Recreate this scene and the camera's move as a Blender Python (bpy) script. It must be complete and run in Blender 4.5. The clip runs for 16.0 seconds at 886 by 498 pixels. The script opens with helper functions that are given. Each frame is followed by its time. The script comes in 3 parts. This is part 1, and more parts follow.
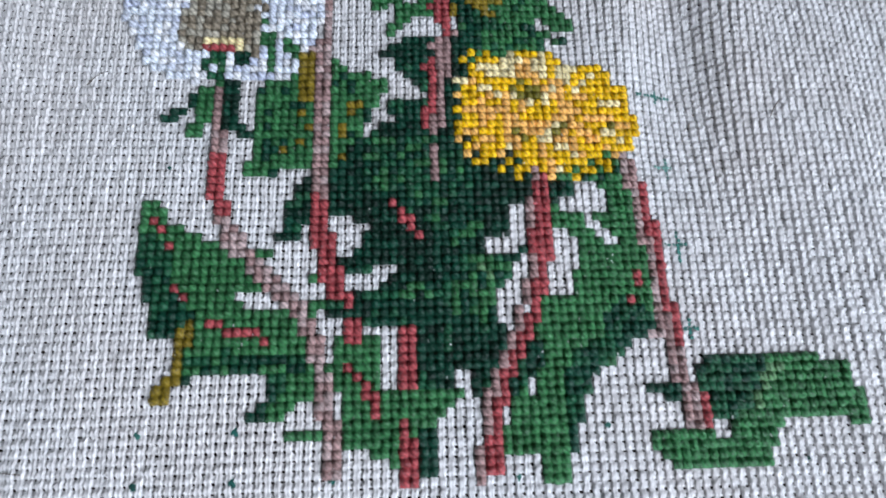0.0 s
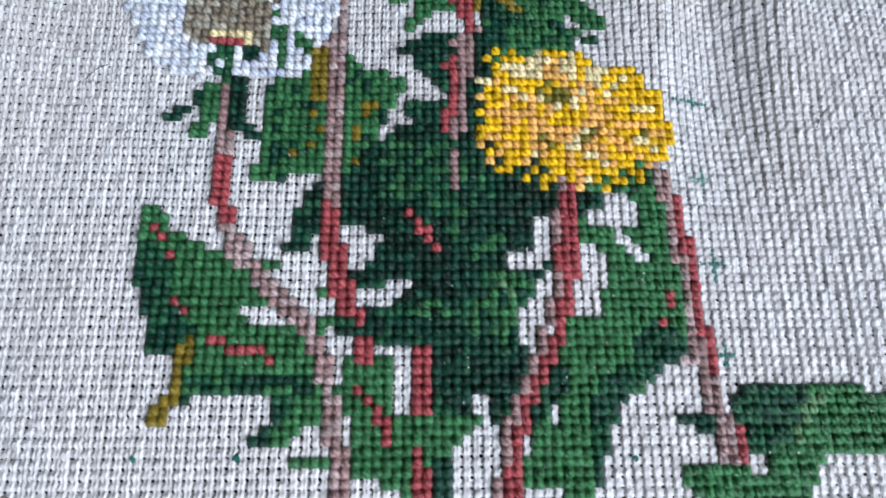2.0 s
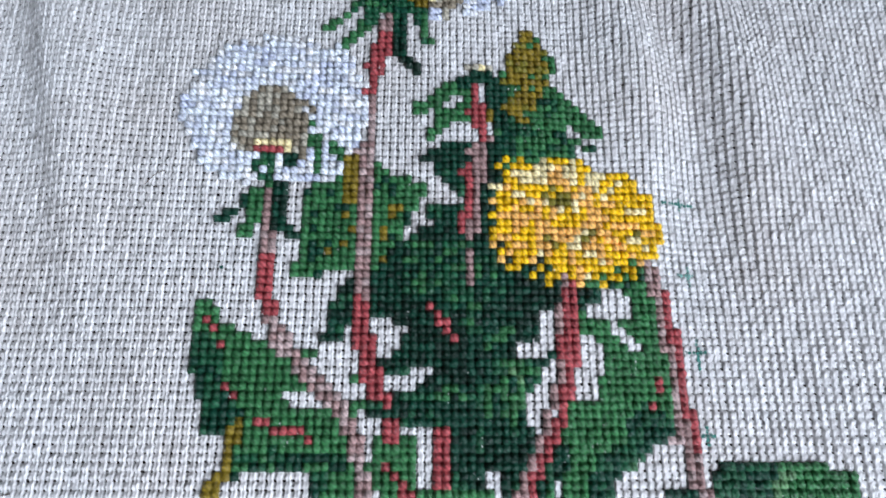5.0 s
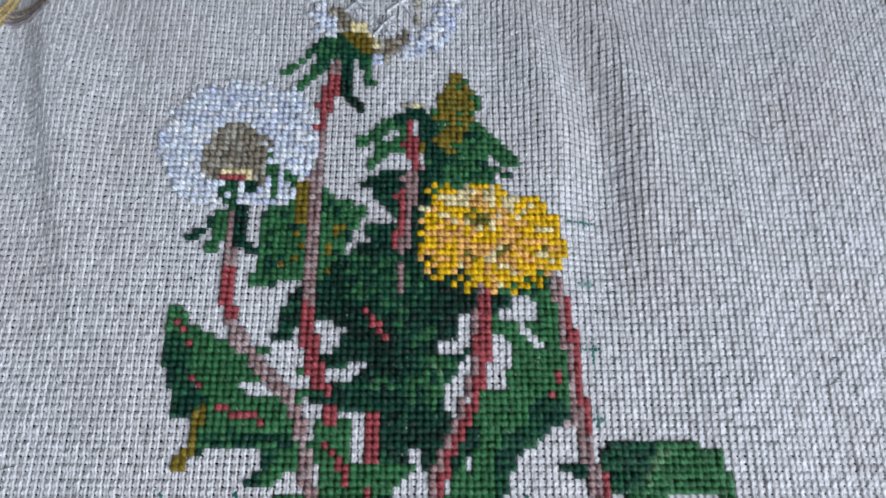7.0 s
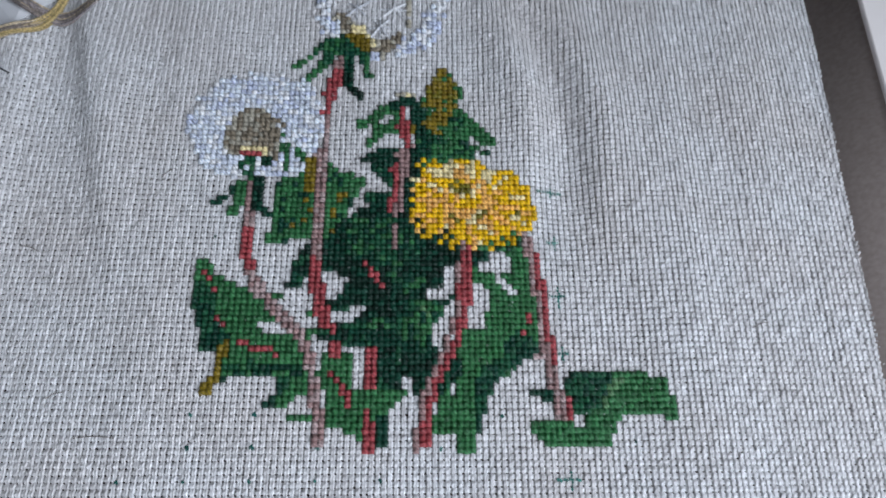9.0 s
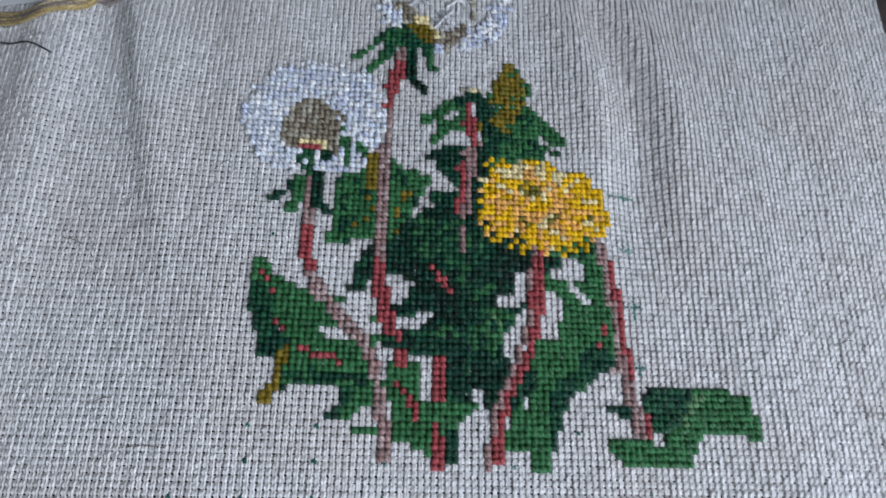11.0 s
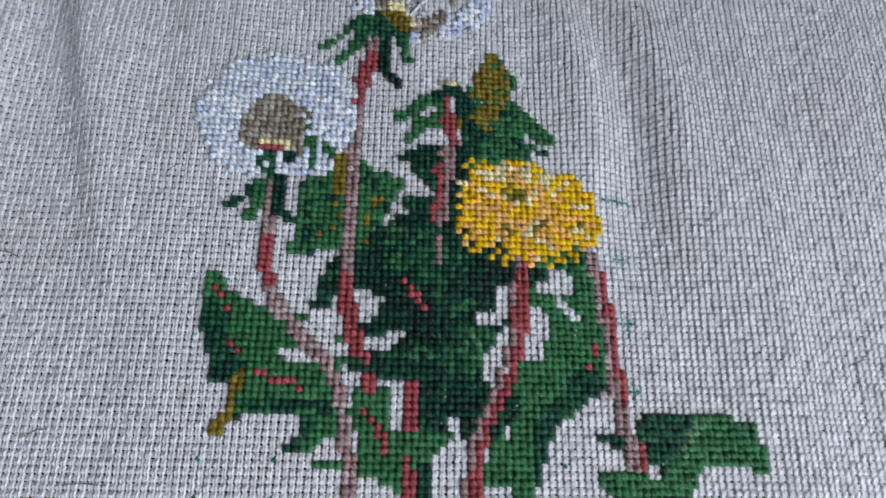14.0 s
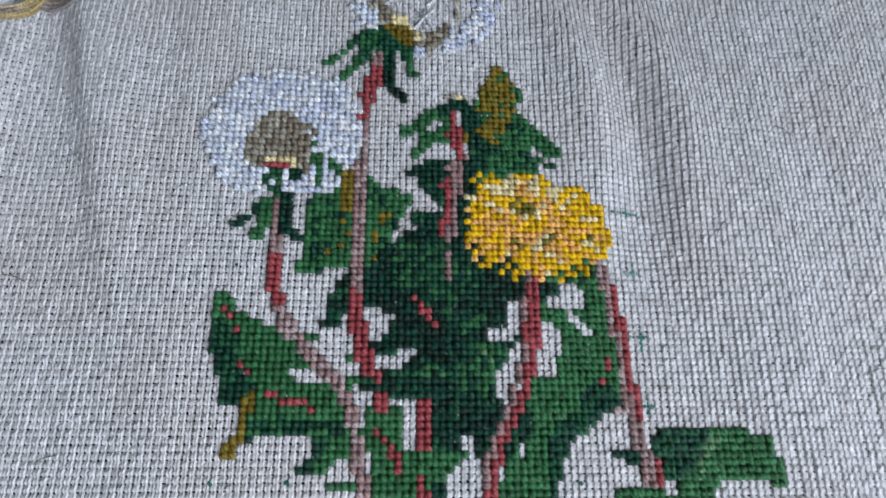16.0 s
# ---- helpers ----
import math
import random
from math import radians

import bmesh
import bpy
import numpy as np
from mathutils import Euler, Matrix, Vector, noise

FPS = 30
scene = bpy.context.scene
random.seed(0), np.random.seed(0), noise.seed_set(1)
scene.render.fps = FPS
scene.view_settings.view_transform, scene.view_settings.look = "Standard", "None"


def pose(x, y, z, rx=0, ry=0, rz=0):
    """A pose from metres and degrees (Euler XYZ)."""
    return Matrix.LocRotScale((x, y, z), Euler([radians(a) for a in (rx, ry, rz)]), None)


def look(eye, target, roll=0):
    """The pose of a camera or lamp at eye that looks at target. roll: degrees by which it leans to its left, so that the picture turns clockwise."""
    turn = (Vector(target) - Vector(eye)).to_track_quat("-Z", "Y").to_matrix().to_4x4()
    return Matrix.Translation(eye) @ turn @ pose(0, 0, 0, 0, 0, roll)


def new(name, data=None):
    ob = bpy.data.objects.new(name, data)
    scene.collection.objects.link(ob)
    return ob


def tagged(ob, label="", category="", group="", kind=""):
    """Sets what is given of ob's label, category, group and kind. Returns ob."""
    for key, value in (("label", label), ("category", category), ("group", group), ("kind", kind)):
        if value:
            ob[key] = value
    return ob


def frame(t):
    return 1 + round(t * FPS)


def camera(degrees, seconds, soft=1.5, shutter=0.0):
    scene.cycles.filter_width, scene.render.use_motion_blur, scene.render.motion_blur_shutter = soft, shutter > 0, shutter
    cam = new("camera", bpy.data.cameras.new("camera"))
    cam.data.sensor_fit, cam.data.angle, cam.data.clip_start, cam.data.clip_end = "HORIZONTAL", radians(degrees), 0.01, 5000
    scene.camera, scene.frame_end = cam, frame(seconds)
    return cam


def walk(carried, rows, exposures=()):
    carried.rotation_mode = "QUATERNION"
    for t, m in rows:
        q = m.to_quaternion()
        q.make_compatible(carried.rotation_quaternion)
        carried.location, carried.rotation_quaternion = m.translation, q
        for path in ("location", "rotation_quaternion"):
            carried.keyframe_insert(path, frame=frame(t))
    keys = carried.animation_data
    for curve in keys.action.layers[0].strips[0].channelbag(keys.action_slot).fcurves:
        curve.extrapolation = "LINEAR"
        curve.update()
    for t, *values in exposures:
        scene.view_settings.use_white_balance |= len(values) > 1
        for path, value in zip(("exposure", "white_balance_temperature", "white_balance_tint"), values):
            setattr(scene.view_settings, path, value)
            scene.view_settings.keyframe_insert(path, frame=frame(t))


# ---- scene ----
cam = camera(67.82, 16.0, soft=1.75)
PATH = [
    (0, (0.05110, 0.00449, 0.13159), (0.05694, 0.03652, 0.02774), 9.02),
    (0.5, (0.05013, 0.00805, 0.12733), (0.05646, 0.03950, 0.02332), 10.38),
    (1, (0.05029, 0.01109, 0.12615), (0.05587, 0.04133, 0.02175), 9.99),
    (1.5, (0.04978, 0.01131, 0.12502), (0.05457, 0.04143, 0.02054), 9.03),
    (2, (0.04958, 0.01257, 0.12435), (0.05401, 0.04236, 0.01976), 8.46),
    (2.5, (0.04360, 0.01286, 0.12378), (0.04790, 0.04294, 0.01927), 8.76),
    (3, (0.03825, 0.01340, 0.12588), (0.04202, 0.04358, 0.02138), 7.94),
    (3.5, (0.03882, 0.01536, 0.12989), (0.04261, 0.04597, 0.02552), 7.91),
    (4, (0.04147, 0.01915, 0.13573), (0.04628, 0.05099, 0.03176), 9.09),
    (4.5, (0.04178, 0.02372, 0.14059), (0.04696, 0.05583, 0.03673), 9.60),
    (7, (0.06252, 0.01769, 0.17393), (0.06622, 0.05062, 0.07025), 6.76),
    (7.5, (0.06443, 0.01099, 0.18073), (0.06809, 0.04447, 0.07723), 6.26),
    (8, (0.06499, 0.00248, 0.18849), (0.06926, 0.03765, 0.08557), 7.06),
    (8.5, (0.06675, -0.00436, 0.19413), (0.07149, 0.03153, 0.09149), 7.51),
    (9, (0.06158, -0.01140, 0.19722), (0.06728, 0.02589, 0.09512), 8.85),
    (11.5, (0.03561, -0.00361, 0.18081), (0.04356, 0.03390, 0.07895), 13.69),
    (12, (0.04076, 0.00021, 0.17744), (0.04822, 0.03802, 0.07565), 12.71),
    (12.5, (0.04594, 0.00362, 0.17483), (0.05289, 0.04046, 0.07265), 12.08),
    (13, (0.04984, 0.00535, 0.17223), (0.05722, 0.04183, 0.06996), 12.63),
    (13.5, (0.04873, 0.00586, 0.17291), (0.05568, 0.04226, 0.07058), 12.48),
    (14, (0.04654, 0.00596, 0.17054), (0.05368, 0.04140, 0.06787), 12.77),
    (14.5, (0.04164, 0.00770, 0.17052), (0.04916, 0.04320, 0.06791), 13.01),
    (15, (0.04175, 0.00771, 0.16966), (0.04905, 0.04304, 0.06697), 12.28),
    (15.5, (0.04353, 0.00844, 0.17052), (0.05062, 0.04400, 0.06789), 11.47),
    (16, (0.04340, 0.00949, 0.17002), (0.05091, 0.04554, 0.06759), 12.10),
]
walk(cam, [(t, look(eye, target, roll)) for t, eye, target, roll in PATH],
     exposures=[(0, -0.07), (1.5, 0.00), (2.5, 0.13), (3.5, 0.14), (4.5, 0.16), (7, -0.28), (9, -0.40), (12, -0.44), (16, -0.34)])
# a small sensor close up: the nearest and farthest cloth is a little out of focus
cam.data.dof.use_dof = True
cam.data.dof.focus_distance = 0.168
cam.data.dof.aperture_fstop = 30

# ---- light: a bright window on the east side, unseen room added around ----
world = bpy.data.worlds.new("world")
scene.world = world
world.use_nodes = True
wn = world.node_tree.nodes
sky = wn.new("ShaderNodeTexSky")
sky.sky_type, sky.sun_disc = "NISHITA", False
sky.sun_elevation, sky.sun_rotation = radians(35), radians(100)
wn["Background"].inputs[1].default_value = 0.10
world.node_tree.links.new(sky.outputs[0], wn["Background"].inputs[0])

# area lamp stands in for the unseen window's daylight
win = bpy.data.lights.new("window_light", "AREA")
win.shape, win.size, win.size_y, win.energy, win.color = "RECTANGLE", 0.42, 0.45, 6.9, (0.79, 0.87, 1.0)
win_ob = new("window_light", win)
win_ob.matrix_world = look((0.40, -0.24, 0.42), (0.08, 0.00, 0.0))

CELL = 0.001814          # one square of the 14-count canvas
RND = random.Random(7)


# ---- materials ----
def material(name, colour, rough=0.85, spec=0.2, metal=0.0):
    m = bpy.data.materials.new(name)
    m.use_nodes = True
    b = m.node_tree.nodes["Principled BSDF"]
    b.inputs["Base Color"].default_value = (*colour, 1)
    b.inputs["Roughness"].default_value = rough
    b.inputs["Specular IOR Level"].default_value = spec
    b.inputs["Metallic"].default_value = metal
    return m, m.node_tree, b


def noise_node(nt, scale, detail=3.0, stretch=(1, 1, 1), turn=0):
    co, mp, n = (nt.nodes.new(k) for k in ("ShaderNodeTexCoord", "ShaderNodeMapping", "ShaderNodeTexNoise"))
    mp.vector_type = "TEXTURE"
    mp.inputs["Scale"].default_value = tuple(1 / k for k in stretch)
    mp.inputs["Rotation"].default_value = (0, 0, radians(turn))
    n.inputs["Scale"].default_value, n.inputs["Detail"].default_value = scale, detail
    nt.links.new(co.outputs["Object"], mp.inputs[0])
    nt.links.new(mp.outputs[0], n.inputs[0])
    return n.outputs[0]


def ramp(nt, fac, a, b, lo=0.3, hi=0.7):
    r = nt.nodes.new("ShaderNodeValToRGB")
    r.color_ramp.elements[0].position, r.color_ramp.elements[1].position = lo, hi
    r.color_ramp.elements[0].color, r.color_ramp.elements[1].color = (*a, 1), (*b, 1)
    nt.links.new(fac, r.inputs[0])
    return r.outputs[0]


def mix(nt, mode, fac, a, b):
    x = nt.nodes.new("ShaderNodeMix")
    x.data_type, x.blend_type = "RGBA", mode
    if isinstance(fac, float):
        x.inputs[0].default_value = fac
    else:
        nt.links.new(fac, x.inputs[0])
    nt.links.new(a, x.inputs[6])
    nt.links.new(b, x.inputs[7])
    return x.outputs[2]


def bump(nt, height, strength, distance, bsdf):
    b = nt.nodes.new("ShaderNodeBump")
    b.inputs["Strength"].default_value, b.inputs["Distance"].default_value = strength, distance
    nt.links.new(height, b.inputs["Height"])
    nt.links.new(b.outputs[0], bsdf.inputs["Normal"])


def cotton():
    """Undyed evenweave cotton: pale yarns, slight slubs and faint broad warm-grey patches."""
    m, nt, b = material("cream_canvas", (0.72, 0.72, 0.72), 0.9, 0.12)
    yarn = ramp(nt, noise_node(nt, 900, 2, (1, 0.25, 1)), (0.66, 0.652, 0.656), (0.90, 0.90, 0.91), 0.35, 0.65)
    warm_tone = ramp(nt, noise_node(nt, 22, 4), (0.95, 0.925, 0.91), (1, 1, 1), 0.35, 0.6)
    slub = ramp(nt, noise_node(nt, 1700, 2, (1, 0.4, 1)), (0.82, 0.817, 0.815), (1.1, 1.1, 1.1), 0.32, 0.68)
    info = nt.nodes.new("ShaderNodeObjectInfo")
    each = ramp(nt, info.outputs["Random"], (0.96, 0.957, 0.955), (1.04, 1.04, 1.04), 0.0, 1.0)
    whole = mix(nt, "MULTIPLY", 1.0, mix(nt, "MULTIPLY", 1.0, yarn, warm_tone), mix(nt, "MULTIPLY", 1.0, slub, each))
    nt.links.new(whole, b.inputs["Base Color"])
    bump(nt, noise_node(nt, 3200, 3, (1, 0.22, 1)), 0.9, 0.0003, b)
    return m


def floss(name, colour, gloss=0.33):
    """Stranded embroidery cotton with a soft sheen; each stitch a little lighter or darker."""
    m, nt, b = material(name, colour, gloss, 0.45)
    info = nt.nodes.new("ShaderNodeObjectInfo")
    dark, light = tuple(c * 0.72 for c in colour), tuple(min(1, c * 1.22) for c in colour)
    geo, add, part_of = nt.nodes.new("ShaderNodeNewGeometry"), nt.nodes.new("ShaderNodeMath"), nt.nodes.new("ShaderNodeMath")
    add.operation, part_of.operation = "ADD", "FRACT"
    nt.links.new(info.outputs["Random"], add.inputs[0])
    nt.links.new(geo.outputs["Random Per Island"], add.inputs[1])
    nt.links.new(add.outputs[0], part_of.inputs[0])
    each = ramp(nt, part_of.outputs[0], dark, light, 0.0, 1.0)
    # strand glints and grooves are put into the colour as light and dark streaks
    ply = ramp(nt, noise_node(nt, 2300, 3, (0.3, 1, 1), -42), (0.5, 0.5, 0.5), (1.6, 1.6, 1.6), 0.32, 0.68)
    nt.links.new(mix(nt, "MULTIPLY", 1.0, each, ply), b.inputs["Base Color"])
    bump(nt, noise_node(nt, 2600, 2, (0.25, 1, 1), -42), 1.0, 0.0007, b)
    return m


def plain(name, a, b_, rough, scale, stretch=(1, 1, 1), spec=0.3):
    m, nt, b = material(name, a, rough, spec)
    nt.links.new(ramp(nt, noise_node(nt, scale, 5, stretch), a, b_), b.inputs["Base Color"])
    bump(nt, noise_node(nt, scale * 6, 3, stretch), 0.2, 0.0005, b)
    return m


CANVAS = cotton()
WOOD = plain("dark_wood", (0.035, 0.022, 0.015), (0.07, 0.045, 0.03), 0.5, 30, (1, 8, 1))
WHITE_PAINT = plain("white_paint", (0.74, 0.73, 0.72), (0.8, 0.79, 0.78), 0.5, 12)
WALL_PAINT = plain("wall_paint", (0.30, 0.28, 0.26), (0.36, 0.34, 0.31), 0.9, 6)
PAPER = plain("white_paper", (0.86, 0.87, 0.90), (0.92, 0.92, 0.94), 0.7, 60)
# shade of the side turned from the window is put into this taupe
SHADED_SIDE = plain("shaded_side_taupe", (0.30, 0.25, 0.228), (0.38, 0.32, 0.292), 0.85, 700, (0.15, 1, 1), 0.15)
LID = plain("off_white_card", (0.74, 0.69, 0.665), (0.80, 0.75, 0.725), 0.7, 40)
FLOSS = {
    "K": floss("blackish_green_floss", (0.003, 0.022, 0.014)),
    "D": floss("dark_green_floss", (0.004, 0.046, 0.027)),
    "d": floss("bottle_green_floss", (0.012, 0.085, 0.040)),
    "M": floss("leaf_green_floss", (0.038, 0.165, 0.060)),
    "m": floss("mid_green_floss", (0.030, 0.138, 0.050)),
    "l": floss("pale_green_floss", (0.12, 0.26, 0.12)),
    "R": floss("brick_red_floss", (0.36, 0.065, 0.072)),
    "P": floss("dusky_pink_floss", (0.34, 0.215, 0.205)),
    "p": floss("pale_pink_floss", (0.43, 0.32, 0.31)),
    "O": floss("golden_brown_floss", (0.21, 0.15, 0.016)),
    "o": floss("olive_floss", (0.17, 0.15, 0.02)),
    "Y": floss("yellow_floss", (0.84, 0.50, 0.008)),
    "A": floss("peach_floss", (0.85, 0.45, 0.12)),
    "C": floss("cream_floss", (0.82, 0.70, 0.39)),
    "W": floss("pale_blue_floss", (0.72, 0.77, 0.92)),
    "w": floss("white_floss", (0.84, 0.86, 0.92)),
    "v": floss("grey_blue_floss", (0.62, 0.67, 0.83)),
    "G": floss("taupe_floss", (0.25, 0.21, 0.155)),
    "g": floss("light_taupe_floss", (0.40, 0.37, 0.30)),
}


# ---- the lie of the cloth ----
def bell(x, width):
    return np.exp(-((x / width) ** 2))


def rise(x, y):
    """Height of the canvas, in squares, over the table at the square (x, y)."""
    x, y = np.asarray(x, float), np.asarray(y, float)
    arc = x - (64.6 - 0.0063 * np.maximum(0, y - 50) ** 2)
    up = (2.0 * bell(arc - 6.5, 5.0) - 1.4 * bell(arc + 0.5, 3.8) + 2.0 * bell(arc + 7.5, 4.6)) * bell(y - 67, 24)
    up = up + 1.0 * bell(x - 82, 6) * bell(y - 25, 60) + 0.8 * bell(x - 99, 6) * bell(y - 60, 50)
    crease = x + 23.0 + 0.24 * (y - 59.5)
    up = up + 2.2 * np.where(crease < 0, bell(crease, 3.6), bell(crease, 7.5)) * bell(y - 70, 34)
    up = up + 2.1 * bell(x + 42, 6) * bell(y - 65, 45) + 0.4 * bell(x + 2, 6) * bell(y - 92, 22)
    up = up - 0.05 * np.maximum(0, -x - 8)
    up = up - 1.25 * bell(x - 61.5, 8.0) * bell(y - 46, 13)
    return 1.35 * up + 0.28 * np.sin(0.16 * x + 0.05 * y) + 0.15 * np.sin(0.09 * y + 0.5 - 0.05 * x) + 0.12


def spot(x, y, lift=0.0):
    """World place of the square (x, y), lift squares above the canvas."""
    return Vector((x * CELL, y * CELL, (float(rise(x, y)) + lift) * CELL))


def mesh_object(name, verts, faces, mat, parent=None, smooth=True):
    me = bpy.data.meshes.new(name)
    me.from_pydata(verts, [], faces)
    if smooth:
        me.polygons.foreach_set("use_smooth", [True] * len(me.polygons))
    me.materials.append(mat)
    ob = new(name, me)
    ob.parent = parent
    return ob


def block(name, lo, hi, mat, edge=0.0, parent=None):
    bm = bmesh.new()
    bmesh.ops.create_cube(bm, size=1)
    for v in bm.verts:
        v.co = Vector([lo[i] + (v.co[i] + 0.5) * (hi[i] - lo[i]) for i in range(3)])
    if edge:
        bmesh.ops.bevel(bm, geom=bm.edges[:], offset=edge, segments=3, affect="EDGES")
    me = bpy.data.meshes.new(name)
    bm.to_mesh(me)
    bm.free()
    me.materials.append(mat)
    ob = new(name, me)
    ob.parent = parent
    return ob


# ---- structure: a room out of view, added to bounce the light ----
tagged(block("floor", (-2.2, -2.0, -0.80), (2.2, 2.2, -0.75), WALL_PAINT), "plain taupe floor out of view, added under the table", "floor", kind="structure")
tagged(block("ceiling", (-2.2, -2.0, 1.85), (2.2, 2.2, 1.90), WHITE_PAINT), "plain white ceiling out of view, added to bounce light", "ceiling", kind="structure")
tagged(block("wall_north", (-2.2, 2.2, -0.75), (2.2, 2.3, 1.85), WALL_PAINT), "plain taupe wall out of view, added to bounce light", "wall", kind="structure")
tagged(block("wall_south", (-2.2, -2.1, -0.75), (2.2, -2.0, 1.85), WALL_PAINT), "plain taupe wall out of view, added to bounce light", "wall", kind="structure")
tagged(block("wall_west", (-2.3, -2.0, -0.75), (-2.2, 2.2, 1.85), WALL_PAINT), "plain taupe wall out of view, added to bounce light", "wall", kind="structure")
east = tagged(new("wall_east"), "taupe wall with a window opening, out of view, added around the lamp", "wall", kind="structure")
block("wall_panel", (0.39, -2.0, -0.75), (0.49, -0.50, 1.85), WALL_PAINT, parent=east)
block("wall_panel", (0.39, 0.04, -0.75), (0.49, 2.2, 1.85), WALL_PAINT, parent=east)
block("wall_panel", (0.39, -0.50, -0.75), (0.49, 0.04, 0.16), WALL_PAINT, parent=east)
block("wall_panel", (0.39, -0.50, 0.70), (0.49, 0.04, 1.85), WALL_PAINT, parent=east)
table = tagged(new("table"), "dark wooden table under the canvas", "table")
block("tabletop", (-0.30, -0.25, -0.030), (0.38, 0.42, -0.0094), WOOD, 0.001, table)
for lx in (-0.27, 0.35):
    for ly in (-0.22, 0.38):
        block("leg", (lx - 0.02, ly - 0.02, -0.75), (lx + 0.02, ly + 0.02, -0.0305), WOOD, 0.003, table)

# notebook-shaped block, added over the canvas edge: sloping side taupe for shade, off-white cover
def prism(name, levels, mat, parent):
    """A solid of outlines in squares, one over the other: (height, corners)."""
    n = len(levels[0][1])
    verts = [(x * CELL, y * CELL, z * CELL) for z, outline in levels for x, y in outline]
    faces = [tuple(range(n))[::-1], tuple(range(n * (len(levels) - 1), n * len(levels)))]
    faces += [(r * n + k, r * n + (k + 1) % n, (r + 1) * n + (k + 1) % n, (r + 1) * n + k) for r in range(len(levels) - 1) for k in range(n)]
    return mesh_object(name, verts, faces, mat, parent, smooth=False)


def edge_outline(out):
    """Outline of the added block: out runs from 0 at the foot of its sloping side to 1 at the cover's edge."""
    return [(113.4 + 9.0 * out, -20), (185, -20), (190, 116), (117.6 + 4.6 * out, 116)]


raised_edge = tagged(new("notebook"), "added notebook-shaped raised edge on canvas, shade in its taupe side, off-white top", "notebook")
body = prism("body", [(-0.8 + 8.4 * k / 8, edge_outline((k / 8) ** 1.3)) for k in range(9)], SHADED_SIDE, raised_edge)
body.data.polygons.foreach_set("use_smooth", [len(p.vertices) == 4 and k > 1 for k, p in enumerate(body.data.polygons)])
prism("cover", [(7.6, edge_outline(0.97)), (8.3, edge_outline(0.97)), (8.5, edge_outline(1.0))], LID, raised_edge)

tan_r = np.random.default_rng(3)


def bundle(name, along, across, lo, hi, mat, parent, vertical):
    """One bundle of yarns of the weave, running over and under the crossing ones."""
    steps = 4 if vertical else 2
    n = (hi - lo) * steps + 1
    s = lo + np.arange(n) / steps
    ph = np.arange(n) % steps
    if vertical:
        half = np.array([0.345, 0.37, 0.38, 0.37])[ph] + tan_r.normal(0, 0.03, n)
        top = np.array([-0.07, 0.05, 0.12, 0.05])[ph]
        cell = np.repeat(tan_r.normal(0, 0.075, hi - lo + 1), steps)[:n]
        prof = ((-1.0, -0.32), (-0.80, 0.0), (-0.50, 0.10 + tan_r.normal(0, 0.04)), (0.0, -0.27), (0.50, 0.10 + tan_r.normal(0, 0.04)), (0.80, 0.0), (1.0, -0.32))
    else:
        half = np.array([0.375, 0.41])[ph] + tan_r.normal(0, 0.02, n)
        top = np.array([-0.15, -0.32])[ph]
        cell = tan_r.normal(0, 0.02, n)
        prof = ((-1.0, -0.28), (-0.6, 0.05), (0.0, -0.18), (0.6, 0.05), (1.0, -0.28))
    side = across + 0.5 + tan_r.normal(0, 0.02) + 0.03 * np.sin(s * 0.9 + across * 1.7) + np.convolve(tan_r.normal(0, 0.03, n + 4), np.ones(5) / 5, "valid")
    if vertical:
        side = side + np.array([0.0, -0.08, 0.0, 0.08])[ph]
    cols = []
    for a, h in prof:
        u, v = (side + a * half, s) if vertical else (s, side + a * half)
        ply = np.sign(-a) * np.array([0.0, 0.09, 0.0, -0.09])[ph] if vertical else 0.0
        z = rise(u, v) + top + cell + ply + h + tan_r.normal(0, 0.025, n)
        cols.append(np.stack([u, v, z], -1) * CELL)
    k = len(prof)
    verts = np.stack(cols, 1).reshape(-1, 3)
    a = (np.arange(n - 1)[:, None] * k + np.arange(k - 1)[None, :]).ravel()
    quads = np.stack([a, a + 1, a + k + 1, a + k] if vertical else [a, a + k, a + k + 1, a + 1], -1)
    me = bpy.data.meshes.new(name)
    me.vertices.add(len(verts))
    me.vertices.foreach_set("co", verts.ravel())
    me.loops.add(quads.size)
    me.loops.foreach_set("vertex_index", quads.ravel())
    me.polygons.add(len(quads))
    me.polygons.foreach_set("loop_start", np.arange(0, quads.size, 4))
    me.polygons.foreach_set("use_smooth", np.ones(len(quads), bool))
    me.update(calc_edges=True)
    me.materials.append(mat)
    ob = new(name, me)
    ob.parent = parent
    return ob


X0, X1, Y0, Y1 = -75, 134, -30, 112
cloth = tagged(new("embroidery_canvas"), "cream evenweave cotton embroidery canvas, gently creased, lying on a table", "canvas")
for col in range(X0, X1):
    bundle("warp_yarn", "y", col, Y0, Y1, CANVAS, cloth, True)
for row in range(Y0, Y1):
    bundle("weft_yarn", "x", row, X0, X1, CANVAS, cloth, False)


